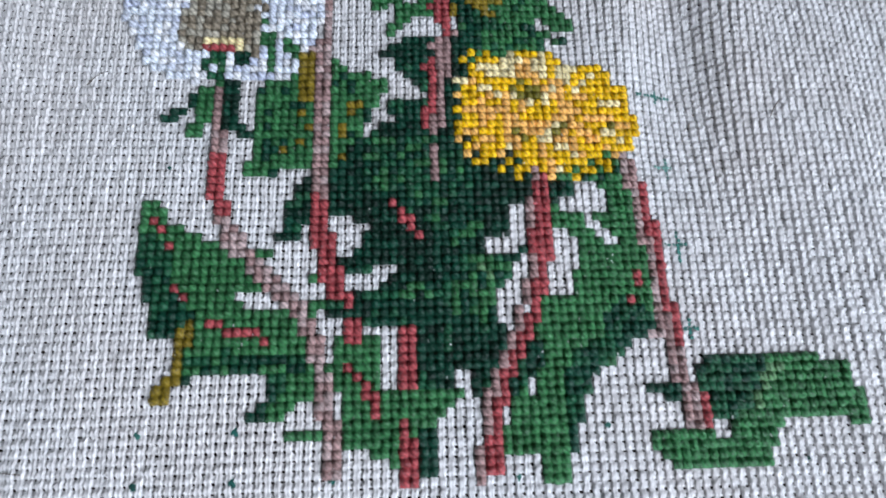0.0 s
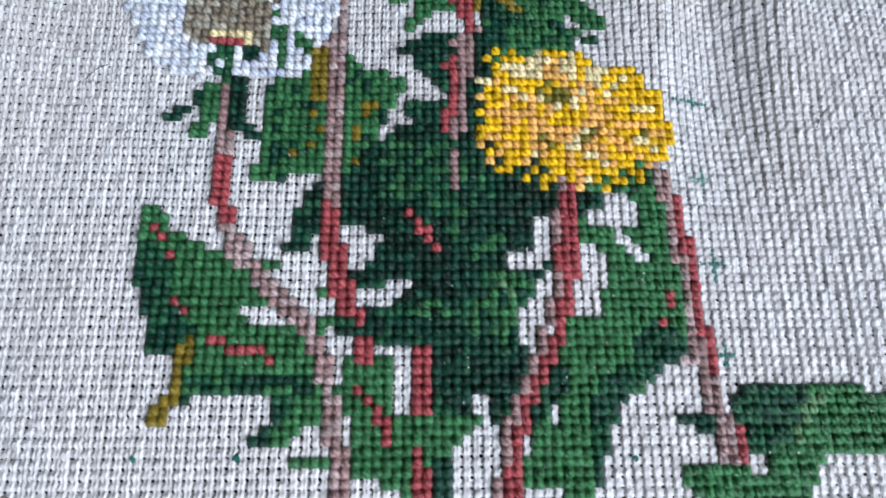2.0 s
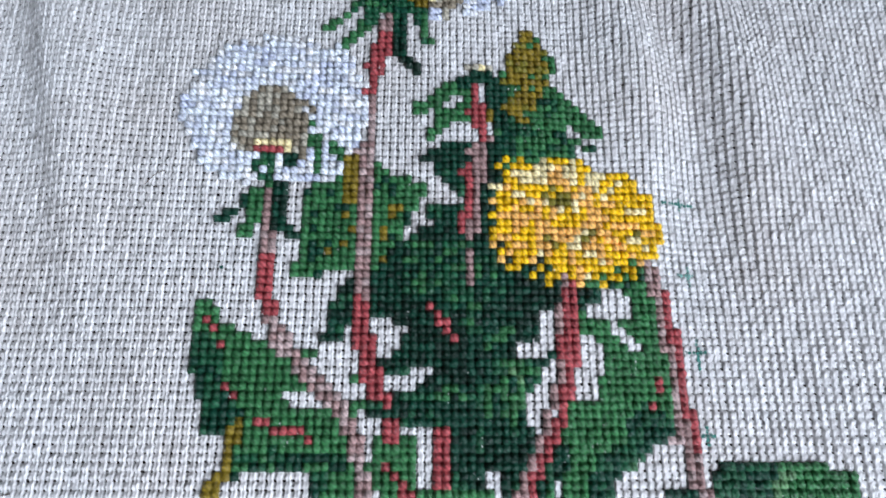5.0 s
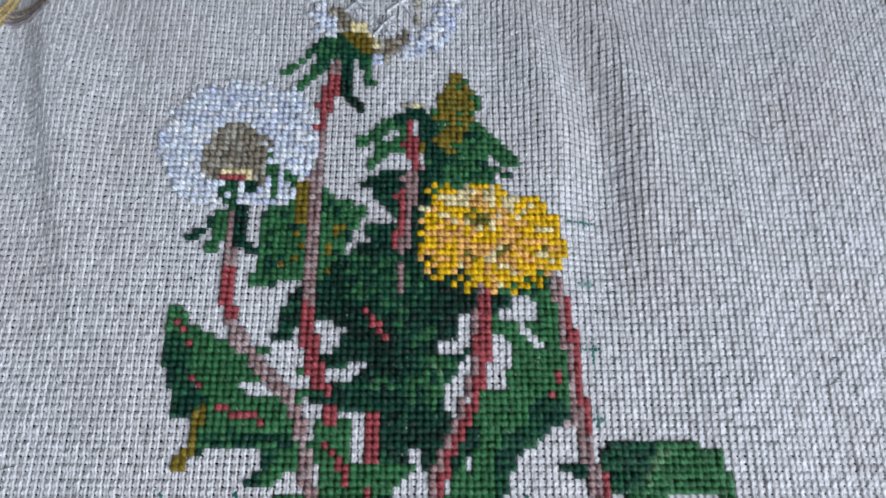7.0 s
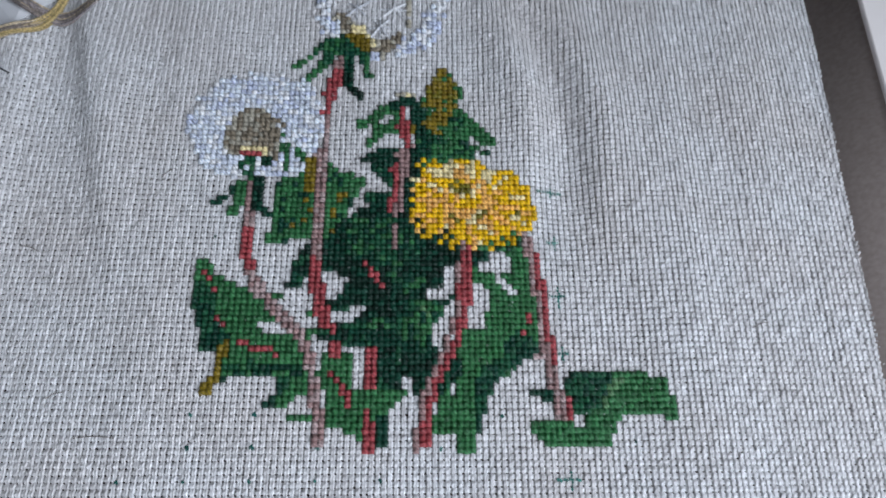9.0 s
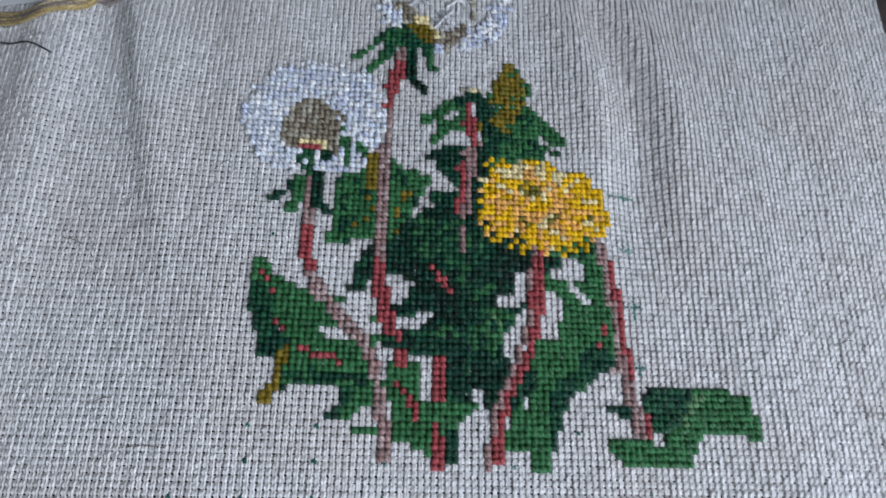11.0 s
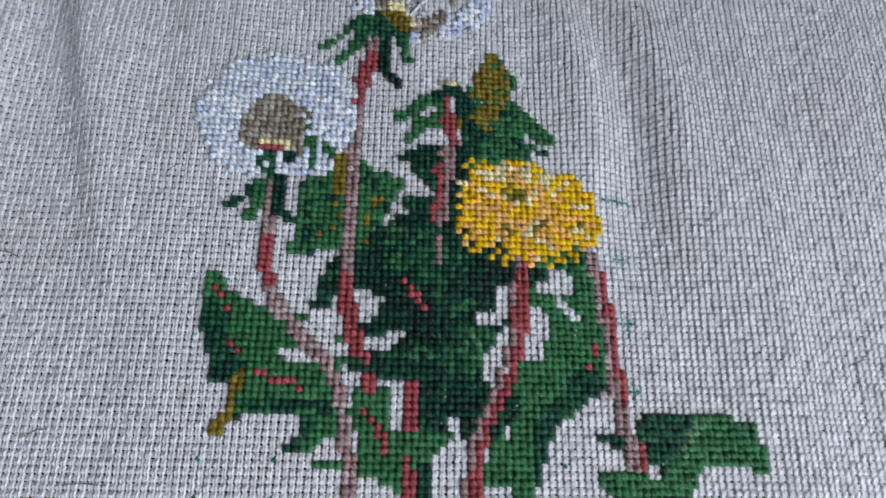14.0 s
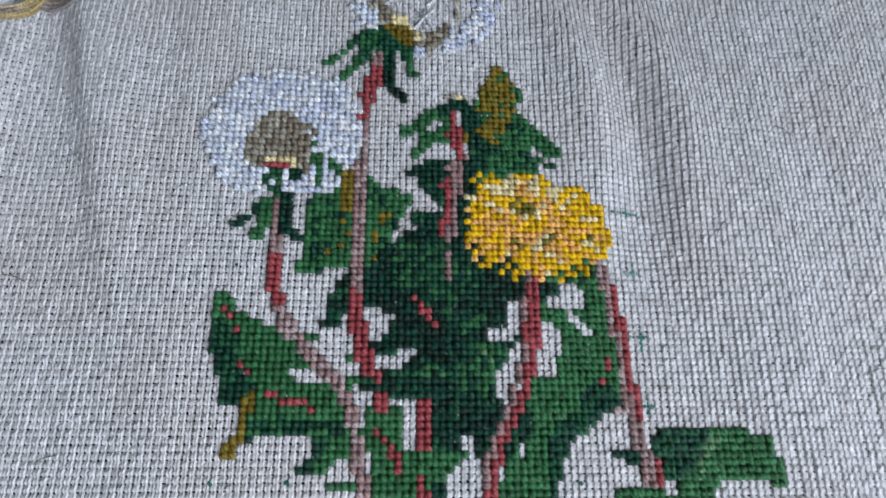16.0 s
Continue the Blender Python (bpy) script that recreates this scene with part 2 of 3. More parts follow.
# ---- stitches ----
def stitch_mesh(key, seed):
    """One full cross, drawn tight: a plump upper thread along one diagonal, the under thread bulging out at its sides."""
    r = random.Random(seed)
    verts, faces = [], []
    lean, tall, fat = r.uniform(-0.10, 0.10), r.uniform(0.88, 1.14), r.uniform(0.66, 0.80)
    turn = math.radians(39 + r.uniform(-15, 15))
    ca, sa = math.cos(turn), math.sin(turn)
    for j in range(7):
        for i in range(7):
            u, v = i / 3 - 1, j / 3 - 1
            shrink = 1 - 0.16 * (u * v) ** 2
            u, v = u * shrink, v * shrink
            p, q = u * ca - v * sa, u * sa + v * ca
            upper = math.sqrt(max(0.0, 1 - (q / fat) ** 2)) * max(0.0, 1 - abs(p / 1.28) ** 3.2)
            under = math.sqrt(max(0.0, 1 - (p / 0.70) ** 2)) * max(0.0, 1 - abs(q / 1.22) ** 3.2)
            z = 0.16 + tall * max(0.62 * upper, 0.42 * under) * (1 - 0.28 * abs(v) ** 3) * (1 - 0.25 * abs(u) ** 4) + r.uniform(-0.02, 0.02)
            verts.append(((u * 0.52 + lean * (1 - v * v) * 0.4) * CELL, (v * 0.50 + lean * (1 - u * u) * 0.3) * CELL, z * CELL))
    for j in range(6):
        for i in range(6):
            k = j * 7 + i
            faces.append((k, k + 1, k + 8, k + 7))
    me = bpy.data.meshes.new("stitch")
    me.from_pydata(verts, [], faces)
    me.polygons.foreach_set("use_smooth", [True] * len(me.polygons))
    me.materials.append(FLOSS[key])
    return me


STITCH = {k: [stitch_mesh(k, 11 * i + ord(k)) for i in range(6)] for k in FLOSS}


def inside(x, y, pts):
    hit = False
    for (xa, ya), (xb, yb) in zip(pts, pts[1:] + pts[:1]):
        if (ya > y) != (yb > y) and x < xa + (y - ya) * (xb - xa) / (yb - ya):
            hit = not hit
    return hit


def near(x, y, pts, reach):
    for (xa, ya), (xb, yb) in zip(pts, pts[1:]):
        dx, dy = xb - xa, yb - ya
        f = min(1, max(0, ((x - xa) * dx + (y - ya) * dy) / (dx * dx + dy * dy + 1e-9)))
        if (x - xa - f * dx) ** 2 + (y - ya - f * dy) ** 2 < reach * reach:
            return True
    return False


def squares(width, pts):
    xs, ys = [p[0] for p in pts], [p[1] for p in pts]
    for j in range(math.floor(min(ys) - 2), math.ceil(max(ys) + 2)):
        for i in range(math.floor(min(xs) - 2), math.ceil(max(xs) + 2)):
            x, y = i + 0.5, j + 0.5
            if near(x, y, pts, max(0.56, width / 2 - 0.06)) if width else inside(x, y, pts):
                yield i, j


# The embroidery chart, thing by thing, in canvas squares: floss colours mixed over an area or a line; "." leaves bare canvas.
DESIGN = []


def motif(kind, category, label, part_name="", part_label=""):
    DESIGN.append((kind, category, label, part_name, part_label, []))


def area(colours, *corners):
    DESIGN[-1][5].append((colours, 0, corners))


def line(colours, width, *corners):
    DESIGN[-1][5].append((colours, width, corners))


def chart(left, top, *rows):
    """Stitches one by one: a letter for each square, row under row from the top; "." leaves the square as it is."""
    for k, row in enumerate(rows):
        DESIGN[-1][5].append((row, -1, (left, top - k)))


motif("stitched_leaf", "leaf", "variegated green cross-stitched leaf with golden brown streaks on cream canvas")
area("MMmD", (9.5, 45.2), (11, 46.4), (15.1, 48), (16.4, 50.4), (19.2, 49.8), (22.1, 47.6), (26.4, 47.3), (24, 42.1), (22.8, 39.4), (20.9, 37.8), (20.2, 35.5), (17.5, 34.8), (13.5, 34.6), (10.9, 33.9), (8.7, 33.5), (9.5, 35.8), (10.4, 39.5))
line("O", 2, (16, 50.4), (16.2, 44.4))
line("Om", 1, (13.6, 42.1), (16.6, 43.2))
line("Om", 1, (13.3, 39.4), (17.4, 40.8))
line("Om", 1, (21.1, 43.2), (20.3, 36))
line("Om", 1, (13.4, 37.8), (16.6, 38.1))
line("Om", 1, (22.8, 44), (22.1, 41.3))
motif("stitched_leaf", "leaf", "dark green cross-stitched cluster of toothed leaves in the picture's middle")
area("DDDKd", (20.2, 35), (21.8, 38.3), (24.2, 39.5), (30, 40.3), (34.5, 40.9), (36.4, 35.6), (41.8, 33.7), (42.8, 32.5), (42, 31.5), (40.1, 31.1), (40.9, 29.5), (42.5, 29.1), (42.4, 26.8), (38, 26.3), (36.2, 24.4), (40.4, 24.4), (41.6, 25.3), (41.5, 23.8), (39.8, 22.1), (40.1, 19.8), (38.8, 18.5), (39.7, 16.2), (39.7, 14.3), (38.5, 11.8), (37.1, 9.4), (35.9, 8.1), (35.2, 8.8), (35, 11), (33.8, 11.2), (32.8, 8.8), (29.4, 8.6), (29.1, 15.8), (26.7, 15.5), (24.2, 15.9), (20.5, 16.7), (18.9, 17.2), (19.8, 18.5), (22.9, 19.2), (20.7, 20.4), (19.7, 23.1), (22.9, 25.1), (19.6, 29.2), (18.6, 32.8))
area("DKd", (14.9, 32.8), (16.9, 33.9), (19, 34.4), (18.9, 30.7), (17, 29.8), (16.7, 27.8), (15.2, 26.1), (13.6, 25.5), (13.2, 26.2), (14.5, 27.9), (14.1, 30))
area("DKd", (33.2, 43.2), (37.6, 46.4), (46.4, 40), (44.4, 32.5), (34.9, 32.6))
area("KKDK", (19.7, 30.5), (23.5, 31.7), (30.8, 28.1), (30.9, 22.2), (24.7, 22.6), (23.9, 26.4))
area("KDDd", (29.5, 15.1), (36.8, 15.6), (36.1, 8.2), (35, 11.3), (32.8, 8.8), (29.4, 8.7))
area("KKKD", (37, 34.8), (42.8, 33.3), (42, 26.9), (36, 26.9))
area("dDdmD", (23.8, 38.6), (34.5, 39.3), (34.6, 32.6), (31.8, 29.6), (26.2, 30.9), (22.9, 34))
area("dDm", (35.2, 24.2), (40.1, 24.1), (39.5, 18.1), (36.1, 15.6), (31.8, 18.3))
line("md", 1, (25.6, 37.5), (25.3, 32.2))
line("md", 1, (31.4, 31), (31.2, 27))
line("mM", 1, (36.3, 23.3), (35.6, 20.6), (37.2, 18.2))
line("dm", 1, (24.5, 19.4), (29.5, 20.2), (33, 19))
line("md", 1, (33.5, 26), (36.5, 27.5))
line("md", 1, (29.6, 35.8), (34, 36.4))
area(".", (19.2, 29), (21.6, 28.9), (23.7, 27.9), (23.2, 26.4), (21.8, 25.1), (19.7, 24.7))
area(".", (20.4, 22.5), (23.6, 22.5), (26.1, 23.5), (26.6, 22.3), (25.5, 20.8), (22.9, 19.9), (20.4, 19.9))
area(".", (17.8, 22.3), (19.7, 22.8), (20.1, 19.8), (17.9, 19.5))
area(".", (32.2, 8.9), (33.8, 11.3), (35.3, 9.6), (35.5, 7), (31.9, 7))
line("Ml", 1, (36.5, 22.7), (37.8, 20.9), (37.2, 18.4), (35.9, 17.1))
area(".", (40.0, 30.2), (42.0, 30.2), (42.0, 27.4), (39.6, 27.4))
area(".", (37.8, 18.2), (39.2, 21.2), (41.6, 22.4), (41.6, 15.6), (38.9, 15.4))
line("R", 1, (26.3, 30.4), (27.2, 29.7), (28.3, 27.9), (29.4, 26.3))
area("m", (17.1, 22.1), (18.4, 22.1), (18.4, 21.1), (17.1, 21.2))
motif("stitched_leaf", "leaf", "dark-edged green cross-stitched leaf with red veins on cream canvas")
area("MMMm", (-2.2, 31.1), (-0.6, 31), (1, 28.9), (3, 27.3), (5.3, 26.4), (7.1, 25.3), (8, 24.3), (10.5, 23.6), (11.8, 21.9), (11.6, 20.5), (9.5, 19.9), (8.7, 19.1), (10.5, 18.1), (15.5, 18), (17.1, 16.6), (17.1, 14.8), (18.1, 12.3), (18.2, 8.7), (16.3, 7.9), (14.7, 6.6), (13.4, 5.9), (11.8, 5.7), (11.1, 6.2), (12.3, 7.5), (13.2, 7.9), (13.2, 11.5), (9.7, 11.8), (7, 11.3), (4.4, 10.3), (4, 12), (5, 13.8), (4.2, 16.3), (2.8, 15.4), (1.3, 15.1), (-0.4, 14.7), (-0.4, 17), (0.1, 18.6), (-0.1, 19.5), (-1.2, 20.2), (-2, 24.1), (-2.2, 28.1))
area("Dd", (-2.2, 26.8), (-1.3, 27.3), (1.3, 25.4), (2.2, 23.4), (2.7, 20.1), (4.3, 18.8), (4.9, 17.5), (3.4, 15.7), (-0.1, 14.7), (-0.4, 17.6), (0.1, 18.9), (-1.2, 20.2))
area("DdM", (3.9, 12.6), (8.4, 13.6), (13.2, 13), (17.5, 12.5), (17.2, 11.3), (12.7, 11.4), (7, 11.2), (3.7, 10))
area("Dd", (12.9, 11.5), (14.5, 11.5), (14.6, 8.8), (13.1, 7.9))
area("D", (11.1, 6.2), (12.6, 7.7), (13.4, 7), (12.1, 5.6))
area("R", (-0.6, 29.2), (0.4, 29.2), (0.6, 27.3), (-0.4, 27.3))
area("R", (0.5, 25.9), (1.5, 25.9), (1.6, 24.8), (0.6, 24.9))
area("R", (2.4, 21.1), (3.4, 21.1), (3.5, 20), (2.5, 20))
area("R", (3.4, 19.8), (4.4, 19.8), (4.5, 18.7), (3.5, 18.7))
area("R", (5.5, 17.8), (6.4, 17.8), (6.5, 16.8), (5.6, 16.8))
area("R", (6.4, 16.8), (8.1, 16.7), (8.2, 15.8), (6.5, 15.9))
area("R", (8.3, 15.8), (12.2, 15.8), (12.3, 14.9), (8.4, 15))
area("R", (12.3, 14.9), (13.3, 14.9), (13.3, 13.8), (12.3, 13.8))
area("mM", (11.4, 25.4), (12.5, 25.4), (12.6, 23.6), (11.5, 23.6))
motif("stitched_leaf", "leaf", "golden brown cross-stitched curled leaf edge")
area("O", (3.2, 16.2), (5.2, 16.9), (5.3, 14.3), (4.2, 13.8), (4.5, 11.3), (3.5, 10.1), (3.1, 8.9), (2.3, 7.9), (1, 7.7), (1, 9.1), (2.6, 10.7), (3.1, 12), (3.2, 15.1))
motif("stitched_leaf", "leaf", "bright green cross-stitched leaf with red vein near the canvas bottom")
area("MMmM", (19.8, 14.6), (25.1, 14.6), (24.9, 9), (33.8, 8.6), (32.8, 7.3), (31, 5.9), (31, -0.4), (29.2, -0.5), (29.1, 2.3), (26.9, 0.7), (26, 2), (23.6, 2.6), (23.1, 3.5), (21, 3.5), (20.6, 8.6), (19.7, 11.6))
area("D", (29.5, 5.3), (31.1, 5.3), (30.9, -0.4), (29.4, -0.4))
line("mM", 1.5, (16, 4.2), (18.6, 4.6), (19.8, 5.2))
area("m", (17.3, 19.2), (19.5, 19.2), (19.5, 17.9), (17.3, 17.9))
area("m", (17.2, 17.8), (18.5, 17.8), (18.5, 16.9), (17.2, 17))
area("R", (21.3, 11.7), (22.5, 11.7), (22.5, 10.7), (21.3, 10.8))
line("R", 1, (22.9, 10.2), (23.6, 9.1), (24.7, 7.6), (24.7, 6.9))
line("R", 2, (27.5, 5.4), (27.5, 3.2), (28.2, 2.6), (28.1, -0.3))
motif("stitched_leaf", "leaf", "broad green cross-stitched leaf with dark shaded edge")
area("MMMm", (52.9, 35.8), (54.6, 34.3), (55.4, 27.4), (56.3, 22.5), (56.3, 16.5), (56.8, 14.9), (53.1, 13.8), (50.2, 11.1), (48, 9.3), (46.8, 6.6), (45.8, 2.5), (44.4, -0.8), (42, -0.8), (42.2, 1.8), (37.8, 2.1), (39.2, 8.7), (40.7, 11.8), (42.9, 16.1), (43.3, 19), (47.2, 19.4), (47.9, 24.7), (47, 27.5), (46.8, 28.6), (52.2, 28.5))
area("mMD", (46.8, 36.2), (54.6, 37.5), (54, 33.3), (47.2, 32.9))
area("Dd", (50.8, 17.9), (52.5, 18.7), (56.3, 16.8), (56.6, 14.9), (53.1, 13.8), (49, 10.2), (47.2, 7.8), (45.8, 2.5), (44.7, 2.1), (45.7, 12.9), (49.7, 14.1))
area("Dd", (40.2, 14.3), (42.5, 14.2), (42.6, 11.1), (40.8, 9.8), (39.2, 8.1))
area(".", (40.7, 9.6), (42.1, 9.8), (41.8, 7.7), (40.7, 7.7))
line(".", 1.6, (49.4, 28.8), (50.4, 27.2), (51.8, 25.6))
line("Mm", 1.5, (45.8, 28.9), (47.4, 27.5), (48.6, 26.1))
area("DK", (45, 33.1), (48, 33.4), (47.6, 31.3), (45.4, 31.4))
area("m", (51.4, 32.5), (53, 34.7), (53.3, 28.8), (52.1, 27.4))
area("R", (53.8, 21.6), (54.9, 21.6), (54.6, 19.7), (53.5, 19.7))
area("R", (52.8, 19.2), (53.9, 19.2), (53.7, 17.7), (52.6, 17.7))
motif("stitched_leaf", "leaf", "green cross-stitched curled leaf standing apart at the canvas bottom")
area("MMmM", (59.8, 11), (61.7, 12.1), (73.1, 11.8), (77, 10.6), (77.6, 7.7), (77.7, 4.4), (76.3, 3.9), (75, 5.2), (69.9, 5.4), (68.1, 3.6), (66.7, -0.4), (57.6, -0.4), (55.4, 0.9), (53.4, 3.7), (57.1, 4), (60.7, 3.5), (63.2, 3), (63.6, 5), (61.4, 5.9), (61.1, 8.2))
area("Ddd", (59.8, 11), (61.7, 12.1), (68.6, 11.9), (66.8, 7.4), (63.6, 5), (61.2, 5.9), (61.1, 8.2))
line("l", 1, (69.5, 10.9), (67.4, 9.1), (66.6, 6.5))
line("D", 1.5, (54.6, 8.3), (57.6, 8.1))
motif("stitched_leaf", "leaf", "dark green cross-stitched small toothed leaf beside the bud stem")
line("DK", 2, (26.3, 50.9), (28.3, 49.8), (31.4, 50.3))
line("Dd", 2.2, (28.4, 49), (30, 46.7), (31.4, 46.1))
line("D", 1.8, (28.3, 51.6), (31.4, 52.5))
line("Dd", 2.6, (27.5, 43.2), (29.5, 42.8), (31.2, 43))
line("DK", 2, (26.2, 40.2), (29, 41.1), (31.2, 40.8))
line("D", 1.6, (27.3, 41.7), (31.2, 41.9))
motif("stitched_bud", "bud", "golden brown cross-stitched closed bud with green tapering sepals", "calyx", "dark and mid green tapering sepals")
area("DdMmMmMd", (36.7, 58.8), (41.5, 64.5), (43.4, 62), (44.6, 58.8), (44.4, 56.6), (44.8, 54.8), (45.6, 52.6), (45.2, 51.2), (41.8, 49.8), (36.4, 49.3), (34.9, 53.7))
area("Dd", (36.4, 57), (38.6, 56.6), (38.4, 51), (35.4, 51.6))
line("Mm", 1.2, (42.6, 62.5), (45.2, 59.4), (49.6, 55))
line("mM", 1.1, (42.9, 58), (45.9, 56), (48.2, 54.5))
line("mD", 1.1, (43.3, 54.5), (46.9, 53), (48.4, 52.3))
area("DK", (33.6, 53.4), (36.5, 53.9), (36.1, 47.4), (35.1, 39.8), (32.8, 39.7), (33.2, 46.3))
motif("stitched_bud", "bud", "golden brown cross-stitched closed bud with green tapering sepals", "bud", "golden brown pointed bud")
area("mOoOOoOm", (39.6, 71.4), (40.8, 71.5), (42.2, 68.4), (43.2, 65.4), (42.8, 62.4), (41.2, 59), (38.9, 57.1), (36.1, 58.2), (35.4, 59.4), (36.6, 64.4), (38.2, 68.2))
line("mM", 1, (42.9, 66.8), (43.4, 64.8))
line("mO", 1, (40.4, 65.6), (40.8, 62.2))
line("O", 1, (37.6, 58), (39, 56.5))
line("O", 1, (34.7, 57.9), (35, 56.3))
motif("stitched_bud", "bud", "small green cross-stitched dandelion bud with cream cap", "calyx", "green drooping sepals")
line("Mm", 2.2, (24.6, 57.7), (27.1, 59.1), (28.9, 60.6), (31.7, 61.6))
line("mM", 1.8, (26.5, 53.9), (28, 56), (30.3, 58), (31.9, 59.8))
line("m", 1.4, (30.3, 58.7), (30.9, 56.3))
line("D", 2.2, (31.2, 62.1), (33.5, 62.8), (35.5, 62.2), (36.4, 59.9))
line("D", 1.4, (34.7, 61.5), (35.4, 56.4))
motif("stitched_bud", "bud", "small green cross-stitched dandelion bud with cream cap", "cap", "cream cap")
area("gCCg", (31.2, 65.2), (35.5, 65.5), (35.5, 63.7), (31.2, 63.5))
motif("stitched_bud", "bud", "small green cross-stitched dandelion bud with cream cap", "stem", "dusky pink and red stem")
line("P", 2, (33.7, 54), (32.6, 47.3), (31.7, 40.4))
line("R", 1.6, (32.6, 61.2), (33, 56.2), (33.9, 54))
line("R", 1, (31.7, 49), (30.8, 40.4))
line("P", 1.5, (31.3, 37.7), (31.4, 33.8))
motif("stitched_dandelion", "dandelion", "cross-stitched dandelion with pale blue-white seed head and pink stem", "seed_head", "pale blue-white fluff round a taupe centre")
area("vWWwWWwW~", (-6.9, 55.9), (-6.3, 61), (-4.2, 65.3), (0.1, 68), (5, 68.9), (10.6, 68.6), (14.8, 67.1), (17.3, 63.3), (18.6, 58.1), (18.2, 53.3), (15.6, 50.9), (14.5, 47.5), (9, 46.3), (5, 46.9), (0.9, 46.2), (-2.8, 48.7), (-5.9, 52.2))
area("GgGGgG", (-0.3, 54.7), (0.8, 58.2), (2.8, 60.7), (6.7, 60.6), (9, 58.7), (10.3, 56.3), (10.4, 53.5), (10, 49.8), (8.6, 49.9), (8, 52.6), (3.1, 52.9), (3.1, 50.5), (0.9, 51.2), (-0.1, 52.6))
area("GgGgGGgG", (1.2, 58.4), (6.4, 60.2), (9.6, 59), (9.6, 54), (4, 53.4))
area("gGGGw", (4.7, 59.3), (6.9, 58.6), (9.3, 59.5), (10.8, 57.1), (9.1, 55.8), (6.6, 57))
line("C", 1, (3.6, 52.6), (7.8, 52.2))
area("C", (6.4, 52.8), (7.7, 52.9), (7.9, 50.8), (6.5, 50.8))
line("R", 1, (3.5, 51.3), (6.2, 51.4))
motif("stitched_dandelion", "dandelion", "cross-stitched dandelion with pale blue-white seed head and pink stem", "stem", "dusky pink stem with red shading")
line("P", 2, (5.8, 46.7), (6, 39.7), (5.4, 37))
line("PpP", 2, (6.3, 40.2), (6.1, 35.8), (6.4, 31.5), (7.6, 28), (9.7, 24.7), (13.4, 20.8), (16.6, 17), (18.3, 12.6), (19.3, 7.6), (20.1, 1.1))
line("R", 2, (5.8, 36.2), (6, 32.9), (6.8, 30.1))
motif("stitched_dandelion", "dandelion", "cross-stitched dandelion with pale blue-white seed head and pink stem", "calyx", "dark green ragged sepals")
line("D", 1.4, (-0.2, 41.2), (1.7, 42.6), (3.4, 44.9), (4.7, 45.6))
line("Dd", 1.6, (2.9, 43.9), (4.4, 45.6))
line("Mm", 2, (3.1, 39.4), (3.8, 42.3), (4.2, 44.9))
line("DK", 2.4, (7.2, 41.3), (7.1, 45.7))
line("D", 1, (7.4, 40.6), (9.2, 39.7))
area("Dd", (2.6, 50.5), (3.8, 50.5), (4.1, 47.9), (2.9, 47.6))
area("md", (4.2, 50.5), (6.5, 50.6), (6.5, 46.4), (5.3, 46.4))
area("D", (6.6, 50.6), (8.6, 50.7), (8.7, 48.7), (6.8, 48.6))
area("m", (10, 56.1), (11.1, 56.2), (11.2, 54.7), (10.1, 54.7))
area("m", (10.4, 53.9), (12.2, 53.9), (12.4, 50), (10.6, 50))
line("m", 1, (13.2, 52.8), (14.7, 50.3))
area("m", (11.1, 50), (12.1, 50), (12.3, 47.6), (11.2, 47.6))
motif("stitched_dandelion", "dandelion", "tall cross-stitched dandelion with half-blown seed head and long stem", "stem", "long dusky pink stem with red shading")
line("Pp", 1, (18.7, 61.6), (18.7, 52.4))
line("R", 2.6, (20.2, 69.6), (19.4, 66.8), (18.7, 64.6))
line("R", 2, (18.7, 64.6), (18.4, 60.7))
line("PPp", 1.9, (18.3, 52.5), (18.1, 46.7), (18, 36.5))
line("PPp", 2, (18.1, 50.8), (18.1, 40.2), (17.9, 30.7))
line("R", 2, (17.8, 30.8), (18.1, 26.5))
line("R", 2.4, (18.5, 26.5), (19, 22.4))
line("R", 2, (19.6, 22.4), (20.3, 19.8))
line("R", 1.5, (20.4, 19.8), (21.8, 19))
area("R", (20.7, 16.6), (23.5, 16.5), (23.5, 13.8), (20.7, 13.9))
motif("stitched_dandelion", "dandelion", "tall cross-stitched dandelion with half-blown seed head and long stem", "calyx", "dark green drooping sepals")
line("Mm", 1.2, (11.9, 70.4), (13.8, 71.9), (15.7, 73.6))
line("dDm", 2, (15.4, 73.8), (17.7, 75.9), (20.4, 76.6), (22.5, 75.8))
line("Dd", 2, (22.3, 75.9), (24.3, 74.2), (25.2, 71.8))
line("md", 1.2, (25.2, 72.2), (26.0, 68.7))
line("Mm", 1.1, (15.0, 68.6), (16.5, 70.2))
line("dm", 2, (16.7, 70.6), (18.1, 72), (19.2, 74.2))
line("Dd", 2.4, (21.4, 75.4), (21.9, 70.4))
line("DK", 2, (21.9, 70.4), (22.4, 66.7))
line("DK", 1.5, (22.6, 66.2), (24.4, 63.8))
line("P", 1, (20.2, 72.2), (20.0, 69.8))
motif("stitched_dandelion", "dandelion", "tall cross-stitched dandelion with half-blown seed head and long stem", "seed_head", "half-blown pale blue-white fluff with taupe and gold base")
area("WwvWw~", (14.6, 87.5), (17.6, 87.2), (17.6, 84.3), (20.8, 79.4), (20.4, 77.3), (16.6, 77.5), (15.5, 80.2))
area("WwvWw~", (30.0, 72.6), (31.0, 76.9), (34.3, 78.5), (35.6, 82.6), (38.3, 86.5), (38.8, 89.8), (42, 89.8), (41, 84.6), (39.7, 79.3), (37.3, 75.4), (34.0, 72.6))
area("v.w", (30.2, 74.5), (36.6, 77.2), (38.8, 80.8), (36.2, 74.6))
